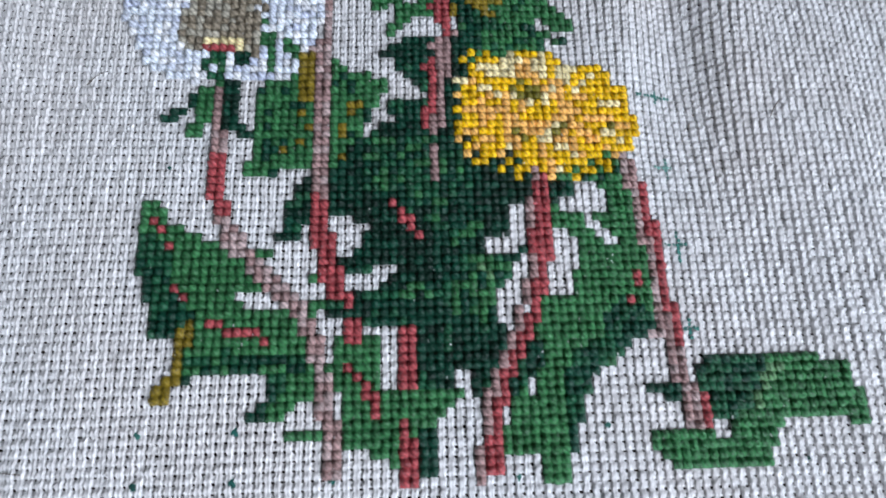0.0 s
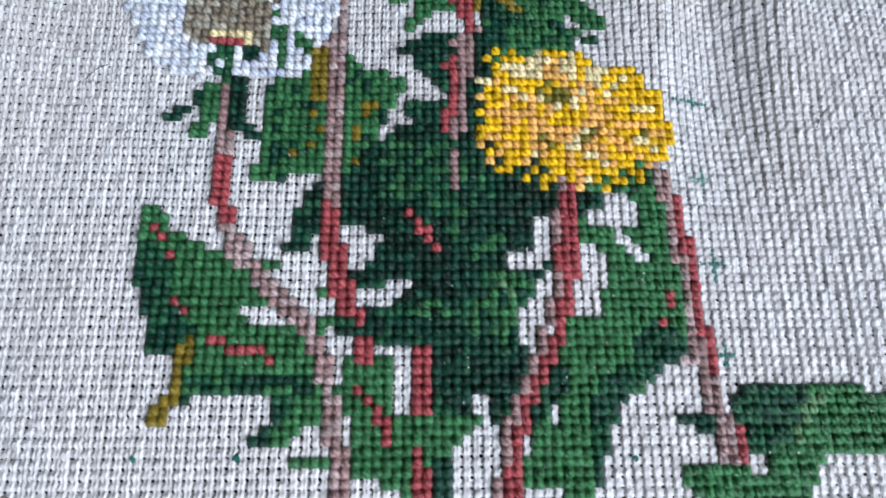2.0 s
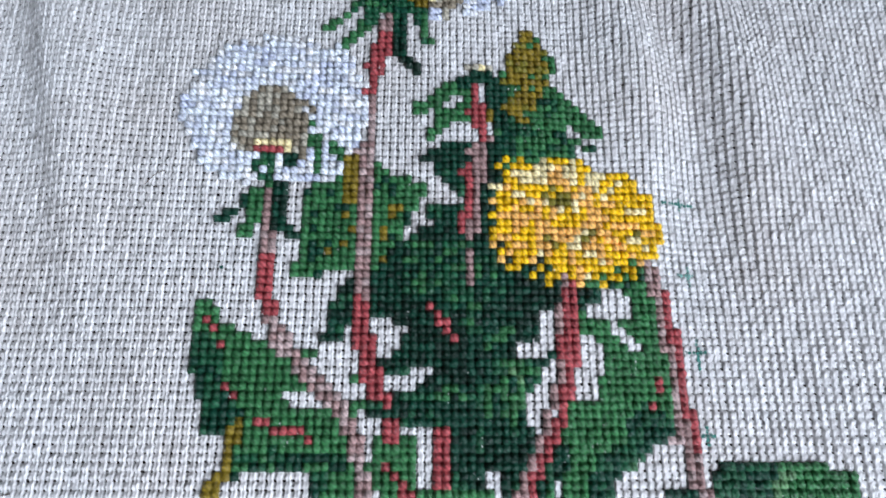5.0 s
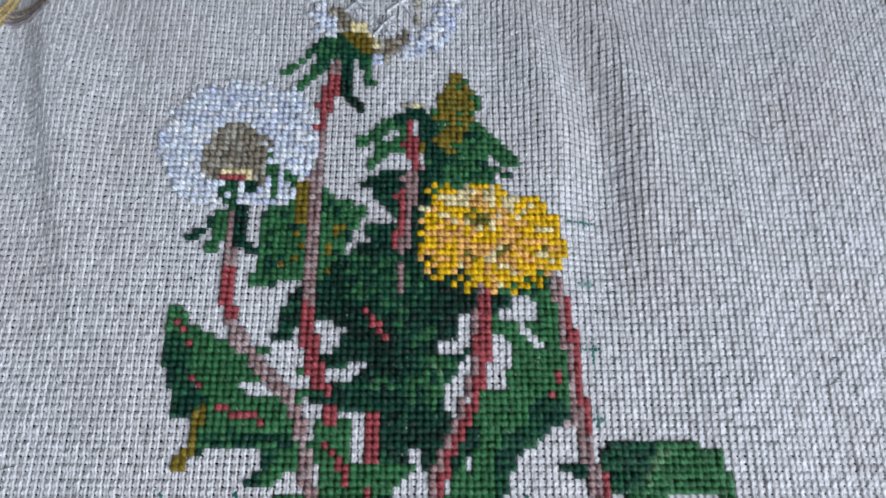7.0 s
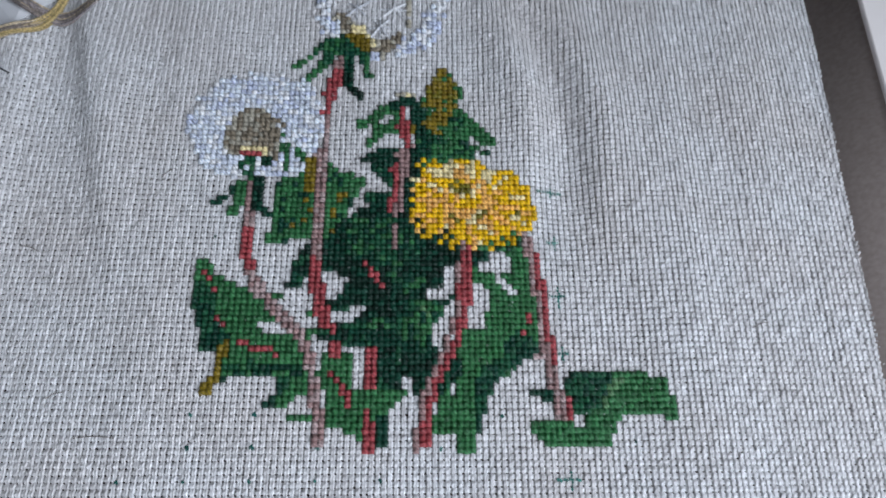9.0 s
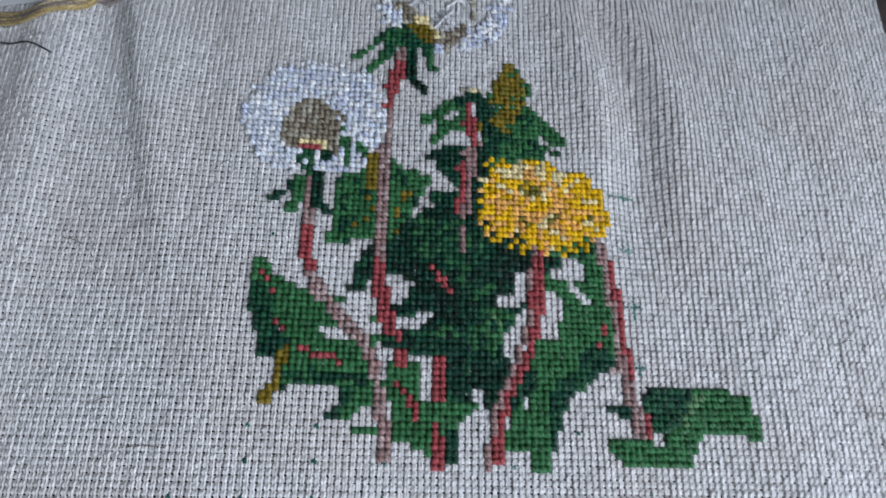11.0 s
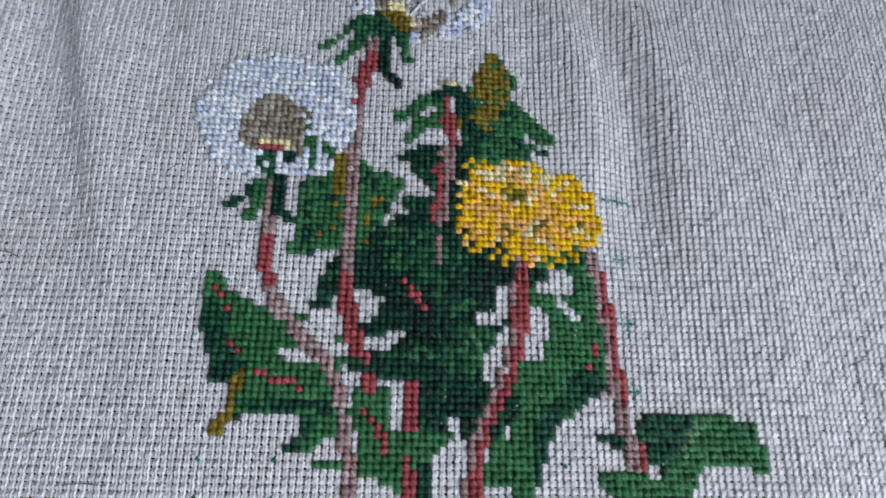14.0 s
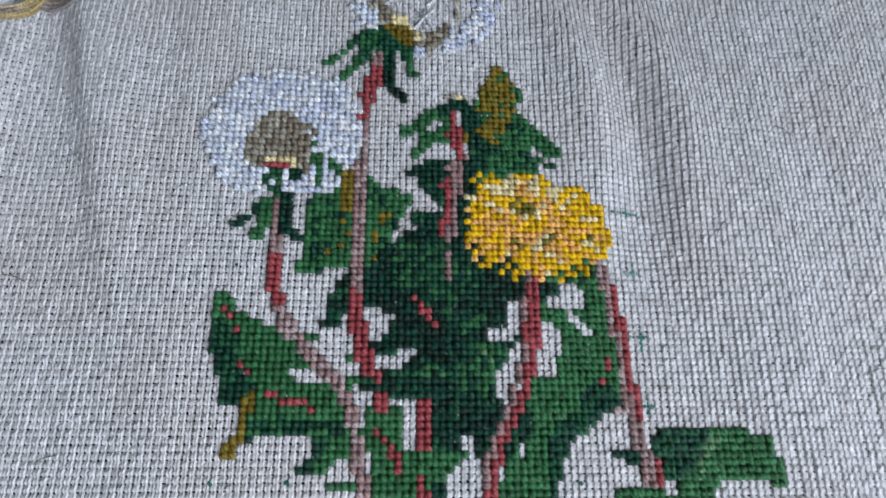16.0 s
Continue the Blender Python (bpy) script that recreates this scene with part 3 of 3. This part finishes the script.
area("GgG.", (18.0, 82.9), (19.8, 83), (23.7, 81.1), (23.8, 79.0), (21.4, 77.7), (20.6, 79.8))
area("C", (22.3, 80.2), (24.7, 80.3), (24.7, 77.6), (22.3, 77.7))
area("O", (21.8, 77.7), (25.4, 78), (26.5, 76), (26.5, 74.5), (24.4, 74.4), (22.4, 76.1))
line("C", 1, (25.8, 77.4), (26.6, 75.4))
area("GGgG", (26.7, 77.6), (29.1, 77.2), (32.2, 79.0), (32.7, 77.8), (30.5, 75.4), (28.8, 73.3), (26.9, 74))
area("g.", (32.7, 86.7), (34.5, 86.8), (34.2, 80.4), (32.5, 78.6))
area("g.v", (26.2, 74.2), (30.4, 73.5), (29.6, 71.0), (27.2, 69.4), (26.6, 71.4))
line("wW", 3, (15.5, 88), (18, 98), (28, 104), (38, 101), (44, 90))
motif("stitched_dandelion", "dandelion", "cross-stitched dandelion with bright yellow flower on a red stem", "stem", "red and dusky pink stem")
line("P", 1, (43.2, 34.4), (42.8, 23.4), (41.1, 18.1), (39.5, 13.7), (38.1, 10.6), (36.7, 7), (35.5, -0.4))
line("R", 1.7, (44.3, 34.4), (44.2, 24))
line("R", 1.4, (43.6, 24.1), (43.2, 20), (41.2, 14.9), (39.4, 11.2), (37.9, 7), (36.9, 3.5), (37.1, 0.5))
area("R", (42.6, 28.6), (43.8, 28.6), (43.4, 24.1), (42.3, 24.1))
motif("stitched_stalk", "stalk", "leaning dusky pink cross-stitched stalk with red shading")
line("PpP", 2, (54.6, 36.2), (54.9, 33.2))
line("PpP", 1.2, (54.9, 33.2), (55.6, 28.1), (56.2, 23.9), (56.3, 17.8))
line("PpP", 2, (56.7, 16.5), (58.2, 12.6), (58.6, 8.8), (59.1, 4.5))
line("R", 1.5, (56.5, 32), (56.7, 27.9))
line("R", 1.5, (57.6, 27.7), (57.6, 18.3))
line("R", 1.5, (58.3, 17.8), (58.7, 13.7))
line("R", 1, (60.2, 7.6), (60.5, 4.1))
motif("stitched_stalk", "stalk", "short red and pink cross-stitched stalk piece among leaves")
area("R", (26.7, 15.7), (28.6, 15.6), (28.5, 8.8), (26.6, 8.8))
area("P", (28.4, 13.3), (29.4, 13.2), (29.3, 8.7), (28.4, 8.8))
area("R", (27.7, 13.3), (28.7, 13.3), (28.7, 8.8), (27.6, 8.8))
motif("stitched_dandelion", "dandelion", "cross-stitched dandelion with bright yellow flower on a red stem", "flower", "bright yellow petals with peach, cream and olive shading")
chart(34, 50,
      "..Y.Y..CY.YCY..........",
      ".Y.YYY.CCACCYY.........",
      "..YCCCCCAACCYCCCYYY....",
      "..YYC.CCAAACYCCYYCYY...",
      "CCAYYYYYoYAYAACYCYYY...",
      ".YYCCYYoYooACAYCYYYYYY.",
      "AYYYACACoooCAAYAAYYYYY.",
      ".YYAYYAYACYCYAAYYYCCCY.",
      "YAAAAAAYAYYYYAAAYYYYYY.",
      ".YYAAYAAYYYYAAAYAAAAYYY",
      "YYYAYYAAAAAACoAAYYYoAAY",
      "YAAYYYAoAAACoAYAAYCCYYY",
      "A.YAAYAAoYCCAAAYAAYYC..",
      ".YAYYYCAYYAYCCAYYYAYYY.",
      ".A.YYA.YYYAYYYCAYY.A...",
      "..YY..Y.YYYAYYYY.YY....",
      ".....Y.YY.YACY.YY.Y....",
      ".......Y......Y........")


owner, colour, bare = {}, {}, set()
for number, (name, category, label, piece, piece_label, shapes) in enumerate(DESIGN):
    for keys, width, pts in shapes:
        if width < 0:
            for k, key in enumerate(keys):
                if key != ".":
                    owner[pts[0] + k, pts[1]], colour[pts[0] + k, pts[1]] = number, key
            continue
        ragged, keys = keys.endswith("~"), keys.rstrip("~")
        found = set(squares(width, pts))
        if ragged:
            rim = {c for c in found if not {(c[0] + 1, c[1]), (c[0] - 1, c[1]), (c[0], c[1] + 1), (c[0], c[1] - 1)} <= found}
            found -= {c for c in rim if RND.random() < (0.32 if piece == "seed_head" else 0.28)}
        for i, j in sorted(found):
            patch = noise.noise(Vector((i * 0.23 + number, j * 0.23, 0))) * 0.5 + RND.uniform(-0.62, 0.62)
            key = keys[min(len(keys) - 1, max(0, int((patch * 0.7 + 0.5) * len(keys))))]
            if key == ".":
                if owner.get((i, j)) == number or len(keys) == 1:
                    owner.pop((i, j), None)
                    bare.add((i, j))
            else:
                owner[i, j], colour[i, j] = number, key

for i, j in {(i + a, j + b) for i, j in owner for a, b in ((1, 0), (-1, 0), (0, 1), (0, -1))} - set(owner) - bare:
    round_it = [c for c in ((i + 1, j), (i, j + 1), (i - 1, j), (i, j - 1)) if c in owner]
    if len(round_it) > 3 or len(round_it) == 3 and (i * 7 + j * 13) % 3 == 0:
        owner[i, j], colour[i, j] = owner[round_it[0]], colour[round_it[0]]


def padding(name, cells, base):
    """The hidden under-layer of floss that fills the squares beneath the crosses, one soft cushion a square."""
    verts, faces, keys, at = [], [], [], {}
    for i, j in cells:
        for b in range(3):
            for a in range(3):
                key = 2 * i + a, 2 * j + b
                if key not in at:
                    at[key] = len(verts)
                    verts.append(spot(i + a / 2, j + b / 2, 0.30 if a == b == 1 else 0.16 if a != 1 and b != 1 else 0.24) - base)
        for b in range(2):
            for a in range(2):
                faces.append([at[2 * i + a + p, 2 * j + b + q] for p, q in ((0, 0), (1, 0), (1, 1), (0, 1))])
                keys.append(colour[i, j])
    me = bpy.data.meshes.new(name)
    me.from_pydata(verts, [], faces)
    used = sorted(set(keys))
    for k in used:
        me.materials.append(FLOSS[k])
    me.polygons.foreach_set("material_index", [used.index(k) for k in keys])
    me.polygons.foreach_set("use_smooth", [True] * len(keys))
    return new(name, me)


def joined(cells, base, parent):
    """The stitches of a large motif past the first three hundred, as one mesh."""
    verts, faces, keys = [], [], []
    for i, j in cells:
        src, at, place = RND.choice(STITCH[colour[i, j]]), len(verts), spot(i + 0.5, j + 0.5) - base
        spin = Matrix.LocRotScale(place, Euler((RND.uniform(-0.11, 0.11), RND.uniform(-0.11, 0.11), RND.uniform(-0.2, 0.2))), (RND.uniform(0.88, 1.12), RND.uniform(0.88, 1.12), RND.uniform(0.7, 1.4)))
        verts += [spin @ v.co for v in src.vertices]
        faces += [[at + k for k in p.vertices] for p in src.polygons]
        keys += [colour[i, j]] * len(src.polygons)
    me = bpy.data.meshes.new("stitches")
    me.from_pydata(verts, [], faces)
    used = sorted(set(keys))
    for k in used:
        me.materials.append(FLOSS[k])
    me.polygons.foreach_set("material_index", [used.index(k) for k in keys])
    me.polygons.foreach_set("use_smooth", [True] * len(keys))
    ob = tagged(new("stitches", me), kind="stuff")
    ob.parent = parent


plants = {}
for number, (name, category, label, piece, piece_label, shapes) in enumerate(DESIGN):
    mine = sorted((c for c in owner if owner[c] == number), key=lambda c: (c[1], c[0]))
    if not mine:
        continue
    mx, my = sum(c[0] for c in mine) / len(mine) + 0.5, sum(c[1] for c in mine) / len(mine) + 0.5
    if piece:
        if label not in plants:
            plants[label] = tagged(new(name), label, category, "stitched plants")
            plants[label].location = spot(mx, my)
        origin = plants[label].location.copy()
        piece_ob = padding(piece, mine, origin)
        piece_ob.parent = plants[label]
        tagged(piece_ob, piece_label)
    else:
        origin = spot(mx, my)
        piece_ob = tagged(padding(name, mine, origin), label, category, "stitched plants")
        piece_ob.location = origin
    for i, j in mine[:300]:
        ob = new("stitch", RND.choice(STITCH[colour[i, j]]))
        ob.parent = piece_ob
        tip = 0.24 if piece == "seed_head" else 0.11
        ob.matrix_local = Matrix.LocRotScale(spot(i + 0.5 + RND.uniform(-0.08, 0.08), j + 0.5 + RND.uniform(-0.08, 0.08), 0.06 if tip > 0.2 else 0) - origin, Euler((RND.uniform(-tip, tip), RND.uniform(-tip, tip), RND.uniform(-0.22, 0.22))),
                                             (RND.uniform(0.86, 1.14), RND.uniform(0.86, 1.14), RND.uniform(0.7, 1.4)))
    if len(mine) > 300:
        joined(mine[300:], origin, piece_ob)


# ---- details on the canvas ----
def tube(name, pts, radius, mat, parent=None, taper=False, sides=6):
    """A round thread along a smooth line of points in squares (x, y, lift)."""
    cu = [Vector(spot(x, y, l)) for x, y, l in pts]
    line = []
    for k in range(len(cu) - 1):
        p0, p1, p2, p3 = cu[max(0, k - 1)], cu[k], cu[k + 1], cu[min(len(cu) - 1, k + 2)]
        for f in range(6):
            t = f / 6
            line.append(0.5 * (2 * p1 + (p2 - p0) * t + (2 * p0 - 5 * p1 + 4 * p2 - p3) * t * t + (3 * p1 - p0 - 3 * p2 + p3) * t ** 3))
    line.append(cu[-1])
    verts, faces = [], []
    for k, p in enumerate(line):
        d = (line[min(k + 1, len(line) - 1)] - line[max(k - 1, 0)]).normalized()
        sx = d.cross(Vector((0, 0, 1))).normalized()
        sz = sx.cross(d)
        r = radius * CELL * ((1 - 0.8 * k / len(line)) if taper else 1)
        for q in range(sides):
            a = 2 * math.pi * q / sides
            verts.append(p + r * (math.cos(a) * sx + math.sin(a) * sz))
        if k:
            for q in range(sides):
                faces.append(((k - 1) * sides + q, (k - 1) * sides + (q + 1) % sides, k * sides + (q + 1) % sides, k * sides + q))
    return mesh_object(name, verts, [f[::-1] for f in faces], mat, parent)


INK = floss("teal_ink", (0.012, 0.09, 0.075), 0.9)
PALE_INK = floss("faded_teal_ink", (0.045, 0.18, 0.15), 0.9)
FAINT_INK = floss("faint_teal_ink", (0.16, 0.34, 0.30), 0.9)
DARK_THREAD = floss("charcoal_thread", (0.03, 0.03, 0.04))
GOLD = floss("gold_thread", (0.58, 0.44, 0.20))
STRAW = floss("straw_thread", (0.60, 0.49, 0.34))
GREY = floss("mauve_grey_thread", (0.26, 0.23, 0.24))
TAN = floss("brown_thread", (0.36, 0.30, 0.27))


def dab(name, x, y, size, mat, parent=None, lift=0.27):
    """A small uneven stain of ink soaked into the yarn."""
    verts = [spot(x, y, lift + 0.04)]
    for k in range(9):
        a, r = 2 * math.pi * k / 9, size * RND.uniform(0.7, 1.25)
        verts.append(spot(x + r * math.cos(a), y + r * 1.1 * math.sin(a), lift - 0.06))
    return mesh_object(name, verts, [(0, 1 + k, 1 + (k + 1) % 9) for k in range(9)], mat, parent)


def ink_cross(x, y, across, down, up, mat):
    top = tagged(new("ink_cross"), "smudged teal ink cross marked on the canvas threads", "ink mark", "ink marks")
    for k in range(int(across * 4)):
        dab("ink_dab", x - across + k / 2 + RND.uniform(-0.1, 0.1), y + RND.uniform(-0.12, 0.12), RND.uniform(0.14, 0.26), mat, top)
    for k in range(int((up + down) * 2) + 1):
        dab("ink_dab", x + RND.uniform(-0.12, 0.12), y - down + k / 2, RND.uniform(0.14, 0.26), mat, top, 0.2)


for x, y, size, mat in ((0, 0, 0.42, INK), (10, 0, 0.42, INK), (20, 0, 0.44, INK), (10, 5, 0.42, INK), (30, -5, 0.36, INK), (0, 5, 0.34, PALE_INK), (10, -5, 0.36, INK),
                        (20, -5, 0.28, PALE_INK), (-10, -5, 0.34, INK), (0, -5, 0.26, PALE_INK), (49.4, 4.7, 0.36, PALE_INK), (39.5, -0.3, 0.32, PALE_INK), (71, 0.7, 0.2, INK), (0.6, 35.1, 0.26, INK)):
    tagged(dab("ink_dot", x, y, size, mat, lift=0.16), "small teal ink dot marked on the canvas", "ink mark", "ink marks")
ink_cross(60, 45, 2.6, 0.8, 1.0, PALE_INK)
ink_cross(60, 35, 1.4, 1.4, 1.2, FAINT_INK)
ink_cross(60, 25, 1.6, 2.0, 1.6, PALE_INK)
ink_cross(60, 15, 1.6, 1.0, 1.2, PALE_INK)
ink_cross(60, -5, 2.2, 1.4, 1.4, PALE_INK)

# star stitches of the half-blown seed head
for x, y, size in ((27.8, 79.5, 2.5), (23.2, 83.8, 2.4), (30.5, 84.1, 2.6), (18.6, 86.6, 2.2), (27.4, 88.5, 2.5)):
    star = tagged(new("star_stitch"), "white thread star stitch laid over the canvas", "stitch", "star stitches")
    for k in range(4):
        a = k * math.pi / 4 + RND.uniform(-0.12, 0.12)
        long = size * (1.0 if k != 1 else 1.25) * RND.uniform(0.85, 1.1)
        cx, cy = long * math.cos(a), long * math.sin(a)
        tube("ray", [(x - cx, y - cy, 0.3), (x, y, 0.6 + 0.1 * k), (x + cx, y + cy, 0.3)], 0.26 if k == 1 else 0.13, FLOSS["w"], star)

# skein of loose floss over a white card, and a stray dark thread
card = mesh_object("white_card", [spot(x, y, l) for l in (0.5, 0.8) for x, y in ((-60, 77.5), (-42, 78), (-35, 86), (-38, 102), (-62, 102))],
                   [(4, 3, 2, 1, 0), (5, 6, 7, 8, 9), *[(k, (k + 1) % 5, 5 + (k + 1) % 5, 5 + k) for k in range(5)]], PAPER, smooth=False)
tagged(card, "small white thread card lying on the canvas", "card")
skein = tagged(new("floss_skein"), "loose skein of gold and brown embroidery floss", "skein")
for k in range(46):
    o = RND.uniform(-1.6, 1.6)
    mat = (GOLD, TAN, STRAW, GOLD)[k % 4]
    tube("strand", [(-64, 76 + o, 1.0), (-50, 74.6 + o * 0.8, 1.1 + 0.3 * RND.random()), (-42, 75.6 + o * 0.7, 1.1 + RND.random()), (-36, 79.5 + o, 1.0 + RND.random()), (-33, 88 + o * 1.5, 1.0)], 0.2, mat, skein)
for k in range(40):
    o = RND.uniform(-1.3, 1.3)
    mat = (TAN, STRAW, TAN, GREY)[k % 4]
    tube("strand", [(-50, 90 + o, 1.6), (-41, 82.5 + o, 2.0 + 0.4 * RND.random()), (-34, 80 + o, 0.8 + 0.6 * RND.random()), (-28, 82.5 + o * 0.9, 0.6), (-24, 91 + o, 0.6)], 0.18, mat, skein)
tagged(tube("loose_thread", [(-58, 71.5, 0.5), (-49.5, 69.6, 0.7), (-44.7, 68.8, 0.7), (-40.4, 66.8, 0.4)], 0.16, DARK_THREAD), "stray charcoal thread end lying on the canvas", "thread")

# lint and short stray fibres caught on the canvas
LINT = floss("brown_lint", (0.16, 0.13, 0.11), 0.9)
for x, y, a, size in ((-14.5, 1.5, 0.0, 3.2), (-22, 8, 0.4, 1.6), (74, 42, 1.0, 1.4), (88, 60, -0.5, 1.8), (-9, 47, 0.7, 1.5), (95, 20, 0.3, 1.6), (-31, 33, -0.3, 1.9)):
    dx, dy = size * math.cos(a), size * math.sin(a)
    tagged(tube("lint_fibre", [(x - dx, y - dy, 0.15), (x, y + 0.3, 0.3), (x + dx, y + dy, 0.15)], 0.06, LINT, sides=4), "tiny brown lint fibre lying on the canvas", "lint", "lint fibres")
